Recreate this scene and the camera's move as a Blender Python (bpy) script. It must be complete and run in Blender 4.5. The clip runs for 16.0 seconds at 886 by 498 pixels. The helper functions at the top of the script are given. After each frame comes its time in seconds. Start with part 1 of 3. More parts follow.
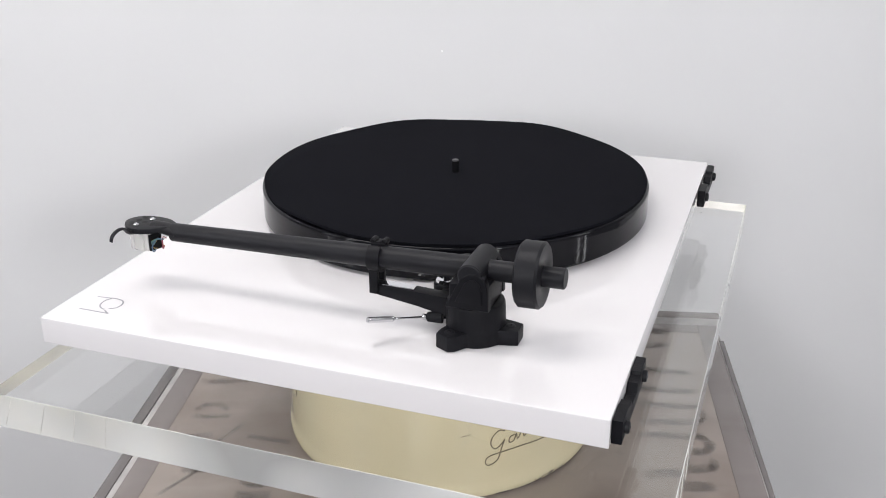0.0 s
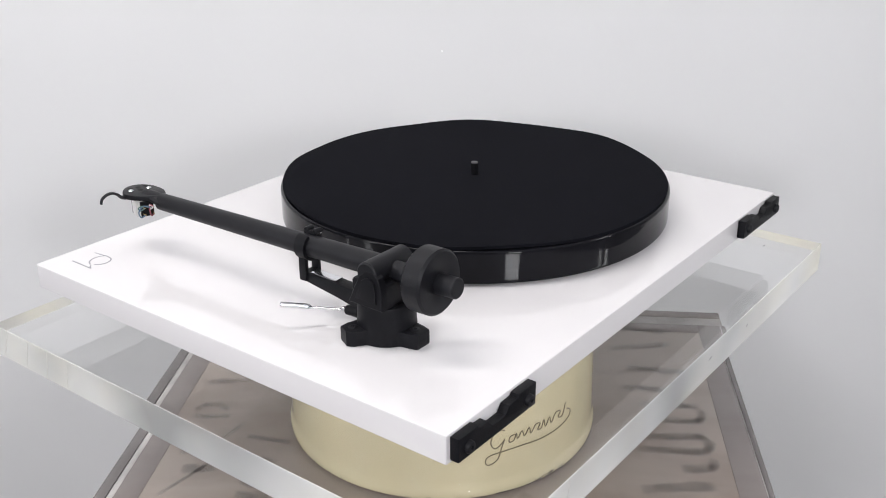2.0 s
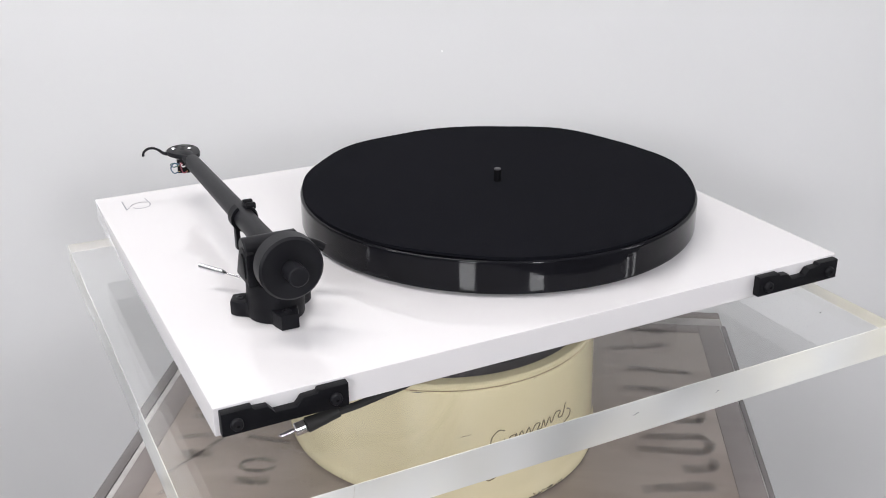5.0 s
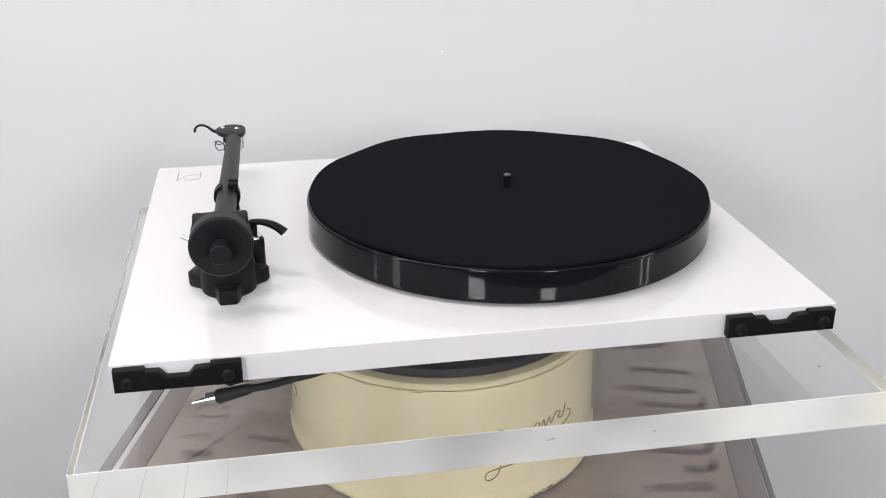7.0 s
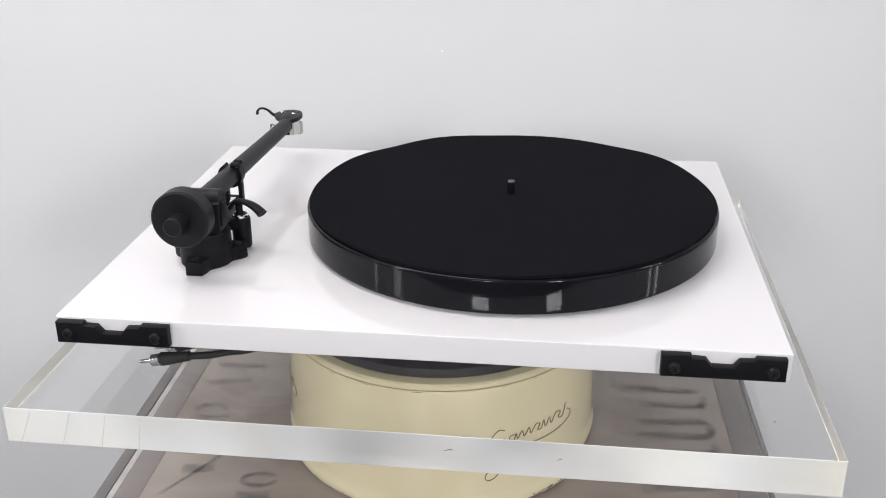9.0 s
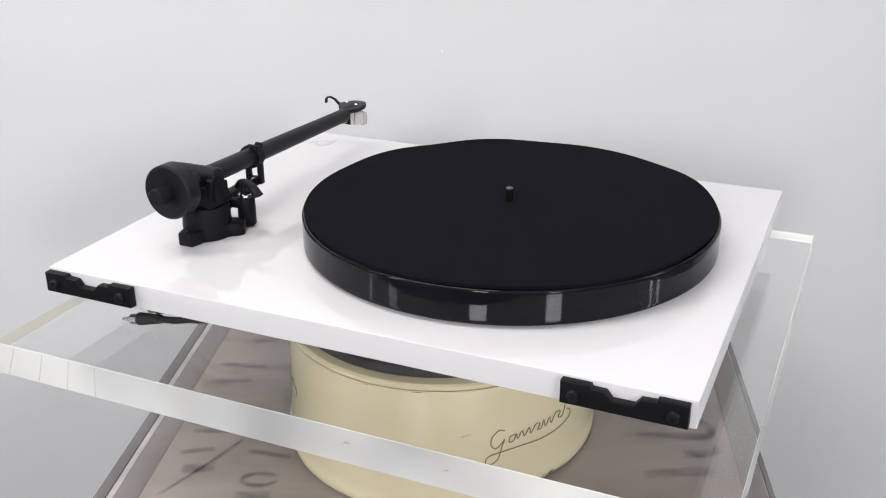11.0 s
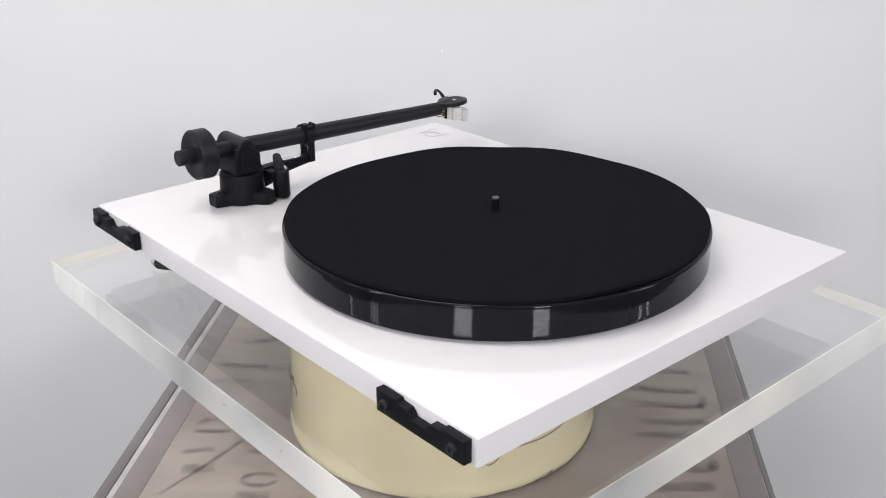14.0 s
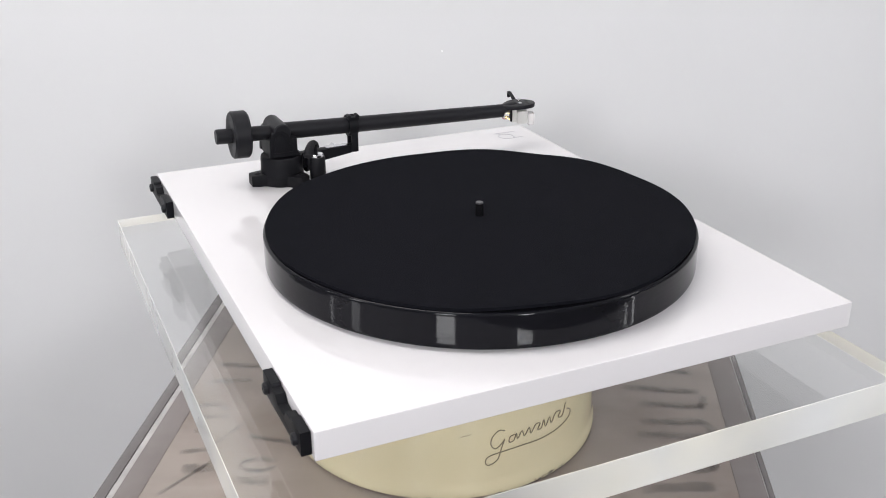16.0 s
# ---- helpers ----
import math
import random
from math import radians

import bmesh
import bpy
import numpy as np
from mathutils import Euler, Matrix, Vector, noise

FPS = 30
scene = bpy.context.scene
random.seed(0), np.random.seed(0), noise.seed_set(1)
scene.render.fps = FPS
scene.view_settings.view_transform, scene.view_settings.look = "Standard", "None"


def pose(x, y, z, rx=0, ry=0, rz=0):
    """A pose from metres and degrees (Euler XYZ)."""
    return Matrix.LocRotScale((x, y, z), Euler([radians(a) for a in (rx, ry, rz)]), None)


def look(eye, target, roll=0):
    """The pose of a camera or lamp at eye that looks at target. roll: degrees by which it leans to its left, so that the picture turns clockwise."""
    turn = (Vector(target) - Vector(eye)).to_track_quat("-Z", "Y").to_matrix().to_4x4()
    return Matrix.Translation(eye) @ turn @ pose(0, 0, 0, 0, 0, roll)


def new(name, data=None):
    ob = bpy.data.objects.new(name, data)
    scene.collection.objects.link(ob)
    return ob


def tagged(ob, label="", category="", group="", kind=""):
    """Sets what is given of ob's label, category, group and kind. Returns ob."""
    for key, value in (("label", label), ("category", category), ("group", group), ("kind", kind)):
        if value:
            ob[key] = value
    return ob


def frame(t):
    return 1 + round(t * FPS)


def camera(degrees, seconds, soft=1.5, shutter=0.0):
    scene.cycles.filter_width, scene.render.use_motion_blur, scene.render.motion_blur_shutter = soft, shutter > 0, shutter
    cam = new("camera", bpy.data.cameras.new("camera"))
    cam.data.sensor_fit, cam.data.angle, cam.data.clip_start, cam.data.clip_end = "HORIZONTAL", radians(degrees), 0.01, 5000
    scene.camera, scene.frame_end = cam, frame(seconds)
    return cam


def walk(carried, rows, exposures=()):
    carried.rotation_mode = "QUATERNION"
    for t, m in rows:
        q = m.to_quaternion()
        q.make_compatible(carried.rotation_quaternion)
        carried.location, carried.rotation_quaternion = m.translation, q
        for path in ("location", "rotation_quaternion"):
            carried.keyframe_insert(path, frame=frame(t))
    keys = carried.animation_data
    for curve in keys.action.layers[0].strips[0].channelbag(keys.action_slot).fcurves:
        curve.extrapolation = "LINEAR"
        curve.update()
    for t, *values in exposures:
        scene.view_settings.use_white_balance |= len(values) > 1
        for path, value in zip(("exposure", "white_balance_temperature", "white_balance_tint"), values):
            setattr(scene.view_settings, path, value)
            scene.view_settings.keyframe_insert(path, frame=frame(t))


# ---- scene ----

Z0 = 0.915            # height of the player's top board over the floor
SHELF = -0.0463       # shelf top, under the board's top
DECK = -0.170         # top of the wooden stand
AX, AY = 0.054, 0.0064  # the turning axis, from the spindle

# ---- camera ----
cam = camera(46.93, 16.0, soft=1.0)
PITCH, YAW = 0.4018, 0.0020
EYE = Vector((0.0, -0.716, Z0 + 0.2871))
AHEAD = Vector((math.sin(YAW) * math.cos(PITCH), math.cos(YAW) * math.cos(PITCH), -math.sin(PITCH)))
STILL = look(EYE, EYE + AHEAD, -0.29)
walk(cam, [(0.0, STILL), (16.0, STILL)])


def turn(t):
    """Angle of the turning shelf, in degrees."""
    return 250.112 - 8.8518 * t + 0.038876 * t * t - 0.0010591 * t ** 3


# ---- world and light ----
world = bpy.data.worlds.new("world")
scene.world = world
world.use_nodes = True
wn = world.node_tree.nodes
sky = wn.new("ShaderNodeTexSky")
sky.sky_type = "NISHITA"
sky.sun_disc = False
sky.sun_elevation, sky.sun_rotation = radians(35), radians(200)
world.node_tree.links.new(sky.outputs[0], wn["Background"].inputs[0])
wn["Background"].inputs[1].default_value = 0.08
scene.view_settings.exposure = 0.21


def area_lamp(name, m, sx, sy, watts, colour):
    data = bpy.data.lights.new(name, "AREA")
    data.shape, data.size, data.size_y = "RECTANGLE", sx, sy
    data.energy, data.color = watts, colour
    ob = new(name, data)
    ob.matrix_world = m
    return ob


ROOM_L, ROOM_R, ROOM_F, ROOM_B, ROOM_H = -2.0, 2.1, -2.75, 0.62, 2.5
# ceiling panel lamps: x, y, width, length, watts
PANELS = [(-0.62, -0.10, 1.2, 0.30, 13.0), (0.70, -1.70, 1.2, 0.30, 3)]
# windows: wall, place along it, width, sill, head, watts
WINDOWS = [("south", -0.84, 0.46, 1.64, 2.00, 30), ("south", 1.02, 0.42, 1.64, 2.00, 27), ("west", -1.08, 0.22, 1.20, 2.42, 13), ("west", -0.50, 0.07, 1.20, 2.42, 4),
           ("east", -0.50, 0.06, 1.20, 2.42, 7), ("east", -0.68, 0.06, 1.20, 2.42, 7)]
for x, y, w, l, watts in PANELS:
    area_lamp("panel_lamp", pose(x, y, ROOM_H - 0.07), w, l, watts, (1.0, 0.97, 0.955))
for side, at, w, low, high, watts in WINDOWS:
    mid = (low + high) / 2
    eye, aim = {"south": ((at, ROOM_F - 0.05, mid), (at, 0, mid)), "west": ((ROOM_L - 0.05, at, mid), (0, at, mid)), "east": ((ROOM_R + 0.05, at, mid), (0, at, mid))}[side]
    area_lamp("window_daylight", look(eye, aim), w, high - low, watts, (0.965, 0.965, 0.99))


# ---- materials ----
def material(name, base, rough=0.5, metal=0.0, vary=0.0, scale=20.0, bump=0.0, bump_scale=200.0, coat=0.0, rough_vary=0.0, spec=0.5):
    m = bpy.data.materials.new(name)
    m.use_nodes = True
    nt = m.node_tree
    b = nt.nodes["Principled BSDF"]
    b.inputs["Base Color"].default_value = (*base, 1)
    b.inputs["Roughness"].default_value = rough
    b.inputs["Metallic"].default_value = metal
    b.inputs["Coat Weight"].default_value = coat
    b.inputs["Coat Roughness"].default_value = 0.04
    b.inputs["Specular IOR Level"].default_value = spec
    co = nt.nodes.new("ShaderNodeTexCoord")
    if vary or rough_vary:
        n = nt.nodes.new("ShaderNodeTexNoise")
        n.inputs["Scale"].default_value, n.inputs["Detail"].default_value = scale, 6
        nt.links.new(co.outputs["Object"], n.inputs["Vector"])
        if vary:
            r = nt.nodes.new("ShaderNodeValToRGB")
            r.color_ramp.elements[0].position, r.color_ramp.elements[1].position = 0.3, 0.7
            r.color_ramp.elements[0].color = (*[c * (1 - vary) for c in base], 1)
            r.color_ramp.elements[1].color = (*[min(1, c * (1 + vary)) for c in base], 1)
            nt.links.new(n.outputs["Fac"], r.inputs["Fac"])
            nt.links.new(r.outputs["Color"], b.inputs["Base Color"])
        if rough_vary:
            q = nt.nodes.new("ShaderNodeMapRange")
            q.inputs["To Min"].default_value, q.inputs["To Max"].default_value = max(0, rough - rough_vary), rough + rough_vary
            nt.links.new(n.outputs["Fac"], q.inputs["Value"])
            nt.links.new(q.outputs["Result"], b.inputs["Roughness"])
    if bump:
        n = nt.nodes.new("ShaderNodeTexNoise")
        n.inputs["Scale"].default_value, n.inputs["Detail"].default_value = bump_scale, 4
        nt.links.new(co.outputs["Object"], n.inputs["Vector"])
        k = nt.nodes.new("ShaderNodeBump")
        k.inputs["Strength"].default_value, k.inputs["Distance"].default_value = bump, 0.001
        nt.links.new(n.outputs["Fac"], k.inputs["Height"])
        nt.links.new(k.outputs["Normal"], b.inputs["Normal"])
    return m


def wood_material(name, dark, light, stain):
    m = material(name, light, rough=0.24)
    nt = m.node_tree
    b = nt.nodes["Principled BSDF"]
    co = nt.nodes.new("ShaderNodeTexCoord")
    mp = nt.nodes.new("ShaderNodeMapping")
    mp.inputs["Scale"].default_value = (5.0, 22.0, 5.0)
    nt.links.new(co.outputs["Object"], mp.inputs["Vector"])
    g = nt.nodes.new("ShaderNodeTexNoise")
    g.inputs["Scale"].default_value, g.inputs["Detail"].default_value, g.inputs["Distortion"].default_value = 1.0, 8, 0.6
    nt.links.new(mp.outputs["Vector"], g.inputs["Vector"])
    r = nt.nodes.new("ShaderNodeValToRGB")
    r.color_ramp.elements[0].position, r.color_ramp.elements[1].position = 0.25, 0.75
    r.color_ramp.elements[0].color, r.color_ramp.elements[1].color = (*dark, 1), (*light, 1)
    nt.links.new(g.outputs["Fac"], r.inputs["Fac"])
    s = nt.nodes.new("ShaderNodeTexNoise")
    s.inputs["Scale"].default_value, s.inputs["Detail"].default_value = 7.0, 7
    nt.links.new(co.outputs["Object"], s.inputs["Vector"])
    sr = nt.nodes.new("ShaderNodeValToRGB")
    sr.color_ramp.elements[0].position, sr.color_ramp.elements[1].position = 0.5, 0.72
    sr.color_ramp.elements[0].color, sr.color_ramp.elements[1].color = (0, 0, 0, 1), (0.75, 0.75, 0.75, 1)
    nt.links.new(s.outputs["Fac"], sr.inputs["Fac"])
    mix = nt.nodes.new("ShaderNodeMix")
    mix.data_type = "RGBA"
    nt.links.new(sr.outputs["Color"], mix.inputs[0])
    nt.links.new(r.outputs["Color"], mix.inputs[6])
    mix.inputs[7].default_value = (*stain, 1)
    nt.links.new(mix.outputs[2], b.inputs["Base Color"])
    k = nt.nodes.new("ShaderNodeBump")
    k.inputs["Strength"].default_value, k.inputs["Distance"].default_value = 0.10, 0.001
    nt.links.new(g.outputs["Fac"], k.inputs["Height"])
    nt.links.new(k.outputs["Normal"], b.inputs["Normal"])
    return m


def glass_material(name, colour, rough, ior=1.49):
    m = bpy.data.materials.new(name)
    m.use_nodes = True
    b = m.node_tree.nodes["Principled BSDF"]
    b.inputs["Base Color"].default_value = (*colour, 1)
    b.inputs["Roughness"].default_value = rough
    b.inputs["IOR"].default_value = ior
    b.inputs["Transmission Weight"].default_value = 1.0
    return m


def frosted_gleam_material(name):
    """Sawn acrylic edge: part clear, part milky; the white paints in light reflected inside."""
    m = bpy.data.materials.new(name)
    m.use_nodes = True
    nt = m.node_tree
    b = nt.nodes["Principled BSDF"]
    b.inputs["IOR"].default_value = 1.49
    co = nt.nodes.new("ShaderNodeTexCoord")
    n = nt.nodes.new("ShaderNodeTexNoise")
    n.inputs["Scale"].default_value, n.inputs["Detail"].default_value = 6.5, 2
    nt.links.new(co.outputs["Object"], n.inputs["Vector"])
    q = nt.nodes.new("ShaderNodeMapRange")
    q.inputs["From Min"].default_value, q.inputs["From Max"].default_value = 0.3, 0.7
    q.inputs["To Min"].default_value, q.inputs["To Max"].default_value = 0.12, 0.64
    nt.links.new(n.outputs["Fac"], q.inputs["Value"])
    nt.links.new(q.outputs["Result"], b.inputs["Transmission Weight"])
    b.inputs["Roughness"].default_value = 0.06
    # faint yellowing in long soft patches, painting in creamy reflections inside the slab
    tint = nt.nodes.new("ShaderNodeTexNoise")
    tint.inputs["Scale"].default_value, tint.inputs["Detail"].default_value = 9.0, 3
    nt.links.new(co.outputs["Object"], tint.inputs["Vector"])
    ramp = nt.nodes.new("ShaderNodeValToRGB")
    ramp.color_ramp.elements[0].position, ramp.color_ramp.elements[1].position = 0.42, 0.66
    ramp.color_ramp.elements[0].color, ramp.color_ramp.elements[1].color = (0.90, 0.91, 0.90, 1), (1.0, 0.98, 0.885, 1)
    nt.links.new(tint.outputs["Fac"], ramp.inputs["Fac"])
    nt.links.new(ramp.outputs["Color"], b.inputs["Base Color"])
    return m


WALL = material("painted_wall", (0.712, 0.714, 0.720), rough=0.75, vary=0.012, scale=3.0, bump=0.05, bump_scale=300)
DULL = material("grey_wall_paint", (0.40, 0.40, 0.41), rough=0.85, vary=0.03, scale=3.0)
CEILING = material("ceiling_paint", (0.60, 0.60, 0.60), rough=0.9, vary=0.01, scale=4.0)
FLOOR = material("floor_concrete", (0.18, 0.175, 0.17), rough=0.6, vary=0.15, scale=5.0, bump=0.2, bump_scale=60)
WHITE = material("white_gloss_laminate", (0.705, 0.687, 0.697), rough=0.025, vary=0.008, scale=8.0, rough_vary=0.01, spec=0.75)
PHENOLIC = material("black_phenolic", (0.006, 0.006, 0.008), rough=0.06, rough_vary=0.03, vary=0.2, scale=30, spec=0.5)
PHENOLIC_NODES = PHENOLIC.node_tree
PHENOLIC_NODES.nodes["Principled BSDF"].inputs["IOR"].default_value = 1.25
turned_lines = PHENOLIC_NODES.nodes.new("ShaderNodeTangent")
turned_lines.direction_type, turned_lines.axis = "RADIAL", "Z"
PHENOLIC_NODES.links.new(turned_lines.outputs[0], PHENOLIC_NODES.nodes["Principled BSDF"].inputs["Tangent"])
PHENOLIC_NODES.nodes["Principled BSDF"].inputs["Anisotropic"].default_value = 0.4
PHENOLIC_NODES.nodes["Principled BSDF"].inputs["Anisotropic Rotation"].default_value = 0.25
# shallow lathe ripples round the rim
ripple_co = PHENOLIC_NODES.nodes.new("ShaderNodeTexCoord")
ripple_map = PHENOLIC_NODES.nodes.new("ShaderNodeMapping")
ripple_map.inputs["Scale"].default_value = (6.0, 6.0, 420.0)
ripple = PHENOLIC_NODES.nodes.new("ShaderNodeTexNoise")
ripple.inputs["Scale"].default_value, ripple.inputs["Detail"].default_value = 1.0, 3
ripple_bump = PHENOLIC_NODES.nodes.new("ShaderNodeBump")
ripple_bump.inputs["Strength"].default_value, ripple_bump.inputs["Distance"].default_value = 0.05, 0.001
PHENOLIC_NODES.links.new(ripple_co.outputs["Object"], ripple_map.inputs["Vector"])
PHENOLIC_NODES.links.new(ripple_map.outputs["Vector"], ripple.inputs["Vector"])
PHENOLIC_NODES.links.new(ripple.outputs["Fac"], ripple_bump.inputs["Height"])
PHENOLIC_NODES.links.new(ripple_bump.outputs["Normal"], PHENOLIC_NODES.nodes["Principled BSDF"].inputs["Normal"])
UNDERSIDE = material("matt_grey_underside", (0.20, 0.20, 0.205), rough=0.7, vary=0.05, scale=12.0)
FELT = material("black_felt", (0.0056, 0.0058, 0.0082), rough=1.0, vary=0.07, scale=60.0, bump=0.4, bump_scale=1500, spec=0.06)
PLASTIC = material("black_moulded_plastic", (0.0055, 0.0055, 0.0072), rough=0.45, vary=0.2, scale=50, bump=0.12, bump_scale=900, spec=0.14)
SATIN = material("black_satin_paint", (0.0095, 0.0095, 0.0118), rough=0.44, vary=0.15, scale=60, bump=0.06, bump_scale=1400, spec=0.2)
BLACKPIN = material("blackened_pin", (0.004, 0.004, 0.005), rough=0.7, vary=0.2, scale=90, spec=0.04)
RUBBER = material("black_rubber", (0.012, 0.012, 0.012), rough=0.75, vary=0.2, scale=80)
STEEL = material("polished_steel", (0.70, 0.70, 0.72), rough=0.16, metal=1.0, rough_vary=0.06, scale=90)
PINMETAL = material("dull_grey_metal", (0.10, 0.10, 0.105), rough=0.4, metal=0.6)
BRASS = material("gilt_pin", (0.75, 0.55, 0.25), rough=0.25, metal=1.0)
INK = material("grey_print", (0.26, 0.26, 0.28), rough=0.4)
CREAM = material("cream_enamel", (0.570, 0.510, 0.345), rough=0.12, vary=0.10, scale=9.0, rough_vary=0.05, bump=0.05, bump_scale=40)
SCRIPT = material("dark_brown_print", (0.12, 0.095, 0.055), rough=0.5)
CHIP = material("bare_dark_metal", (0.06, 0.05, 0.045), rough=0.6, vary=0.4, scale=200)
RUST_AND_SHADE = material("rust_fleck_and_seam_shade", (0.13, 0.065, 0.04), rough=0.8, vary=0.4, scale=200)
SWIVEL = material("dark_swivel_plate", (0.028, 0.026, 0.030), rough=0.4, vary=0.2, scale=40)
DECKWOOD = wood_material("worn_grey_brown_wood", (0.262, 0.218, 0.190), (0.312, 0.270, 0.240), (0.155, 0.115, 0.090))
BANDWOOD = wood_material("dark_grey_painted_wood", (0.185, 0.160, 0.152), (0.215, 0.190, 0.182), (0.14, 0.118, 0.108))
OUTER = wood_material("very_dark_edge_wood", (0.125, 0.113, 0.112), (0.155, 0.143, 0.142), (0.10, 0.09, 0.088))
PALE = material("pale_scuffed_trim", (0.42, 0.405, 0.395), rough=0.55, vary=0.2, scale=40)
BACKTRIM = material("grey_scuffed_trim", (0.30, 0.285, 0.275), rough=0.55, vary=0.2, scale=40)
STENCIL = material("faded_black_stencil_paint", (0.135, 0.122, 0.115), rough=0.6, vary=0.3, scale=70)
nt = STENCIL.node_tree


def math_node(nt, op, a, b):
    n = nt.nodes.new("ShaderNodeMath")
    n.operation = op
    for k, v in enumerate((a, b)):
        if isinstance(v, (int, float)):
            n.inputs[k].default_value = v
        else:
            nt.links.new(v, n.inputs[k])
    return n.outputs[0]


# paint thins out towards the border of each stroke and is worn through in patches
worn = nt.nodes.new("ShaderNodeTexNoise")
worn.inputs["Scale"].default_value, worn.inputs["Detail"].default_value = 75.0, 4
worn_co = nt.nodes.new("ShaderNodeTexCoord")
nt.links.new(worn_co.outputs["Object"], worn.inputs["Vector"])
across = nt.nodes.new("ShaderNodeUVMap")
across.uv_map = "stroke"
cut = nt.nodes.new("ShaderNodeSeparateXYZ")
nt.links.new(across.outputs["UV"], cut.inputs[0])
ends = math_node(nt, "SUBTRACT", 1.0, math_node(nt, "POWER", math_node(nt, "ABSOLUTE", cut.outputs[0], 0.0), 6.0))
sides = math_node(nt, "SUBTRACT", 1.0, math_node(nt, "POWER", math_node(nt, "ABSOLUTE", cut.outputs[1], 0.0), 2.6))
worn_map = nt.nodes.new("ShaderNodeMapRange")
worn_map.inputs["From Min"].default_value, worn_map.inputs["From Max"].default_value = 0.32, 0.68
worn_map.inputs["To Min"].default_value, worn_map.inputs["To Max"].default_value = 0.14, 0.62
nt.links.new(worn.outputs["Fac"], worn_map.inputs["Value"])
nt.links.new(math_node(nt, "MULTIPLY", worn_map.outputs["Result"], math_node(nt, "MULTIPLY", ends, sides)), nt.nodes["Principled BSDF"].inputs["Alpha"])
REFLECTION_LINE = material("painted_edge_reflection", (0.50, 0.49, 0.46), rough=0.4, vary=0.2, scale=200)
SCUFF = material("grey_scuff", (0.22, 0.22, 0.23), rough=0.7, vary=0.3, scale=300)
CLEAR = glass_material("clear_acrylic", (0.985, 0.99, 0.985), 0.0)
EDGE = frosted_gleam_material("acrylic_edge_with_painted_gleam")
CARTWHITE = material("pale_grey_plastic", (0.55, 0.54, 0.52), rough=0.3, vary=0.05)
DOT_WHITE = material("bright_white_dot", (0.97, 0.97, 0.97), rough=0.15, coat=0.5)
MILKY = material("milky_clear_plastic", (0.85, 0.83, 0.82), rough=0.2)
MILKY.node_tree.nodes["Principled BSDF"].inputs["Transmission Weight"].default_value = 0.55
WIRES = [material("wire_" + n, c, rough=0.45) for n, c in (("red", (0.25, 0.05, 0.07)), ("blue", (0.05, 0.10, 0.17)), ("white", (0.8, 0.8, 0.8)), ("green", (0.05, 0.12, 0.11)))]


# ---- mesh helpers ----
def put(bm, name, mat, where=None, smooth=35):
    """A mesh object from bm with its origin in the middle of its base."""
    bmesh.ops.recalc_face_normals(bm, faces=bm.faces)
    lo = Vector([min(v.co[i] for v in bm.verts) for i in range(3)])
    hi = Vector([max(v.co[i] for v in bm.verts) for i in range(3)])
    o = Vector(((lo.x + hi.x) / 2, (lo.y + hi.y) / 2, lo.z))
    bmesh.ops.translate(bm, verts=bm.verts, vec=-o)
    me = bpy.data.meshes.new(name)
    bm.to_mesh(me)
    bm.free()
    for m in mat if isinstance(mat, (list, tuple)) else (mat,):
        me.materials.append(m)
    me.shade_smooth()
    if len(me.polygons) < 300:
        big = max(f.area for f in me.polygons)
        for f in me.polygons:
            f.use_smooth = f.area < 0.2 * big or len(me.polygons) > 150
    me.set_sharp_from_angle(angle=radians(smooth))
    ob = new(name, me)
    ob.location = o
    return ob


HOME = {}


def part(name, bm, mat, parent, label="", smooth=35):
    """One mesh part under a thing or a part; bm is in the thing's space."""
    ob = put(bm, name, mat, smooth=smooth)
    full = ob.location.copy()
    HOME[ob.name] = full
    ob.parent = parent
    ob.location = full - HOME.get(parent.name, Vector((0, 0, 0)))
    if label:
        tagged(ob, label)
    return ob


def again(ob, parent, shift):
    """The same part once more, shifted; it shares the mesh."""
    o = ob.copy()
    scene.collection.objects.link(o)
    full = HOME[ob.name] + Vector(shift)
    HOME[o.name] = full
    o.parent = parent
    o.location = full - HOME.get(parent.name, Vector((0, 0, 0)))
    return o


def box(x0, x1, y0, y1, z0, z1, bevel=0.0, seg=2, bm=None):
    bm = bm or bmesh.new()
    r = bmesh.ops.create_cube(bm, size=1.0)
    for v in r["verts"]:
        v.co = Vector(((x0 + x1) / 2 + v.co.x * (x1 - x0), (y0 + y1) / 2 + v.co.y * (y1 - y0), (z0 + z1) / 2 + v.co.z * (z1 - z0)))
    if bevel:
        es = list({e for v in r["verts"] for e in v.link_edges})
        bmesh.ops.bevel(bm, geom=es, offset=bevel, segments=seg, affect="EDGES", profile=0.6)
    return bm


def lathe(profile, cx=0.0, cy=0.0, n=64, bm=None, m=None):
    """Turn (radius, height) pairs about the vertical through cx, cy; m moves the result."""
    bm = bm or bmesh.new()
    rings = []
    for r, z in profile:
        if r < 1e-6:
            rings.append([bm.verts.new((cx, cy, z))])
        else:
            rings.append([bm.verts.new((cx + r * math.cos(2 * math.pi * k / n), cy + r * math.sin(2 * math.pi * k / n), z)) for k in range(n)])
    for a, b in zip(rings, rings[1:]):
        for k in range(n):
            if len(a) == 1:
                bm.faces.new((a[0], b[k], b[(k + 1) % n]))
            elif len(b) == 1:
                bm.faces.new((a[k], a[(k + 1) % n], b[0]))
            else:
                bm.faces.new((a[k], a[(k + 1) % n], b[(k + 1) % n], b[k]))
    if m is not None:
        bmesh.ops.transform(bm, matrix=m, verts=[v for ring in rings for v in ring])
    return bm


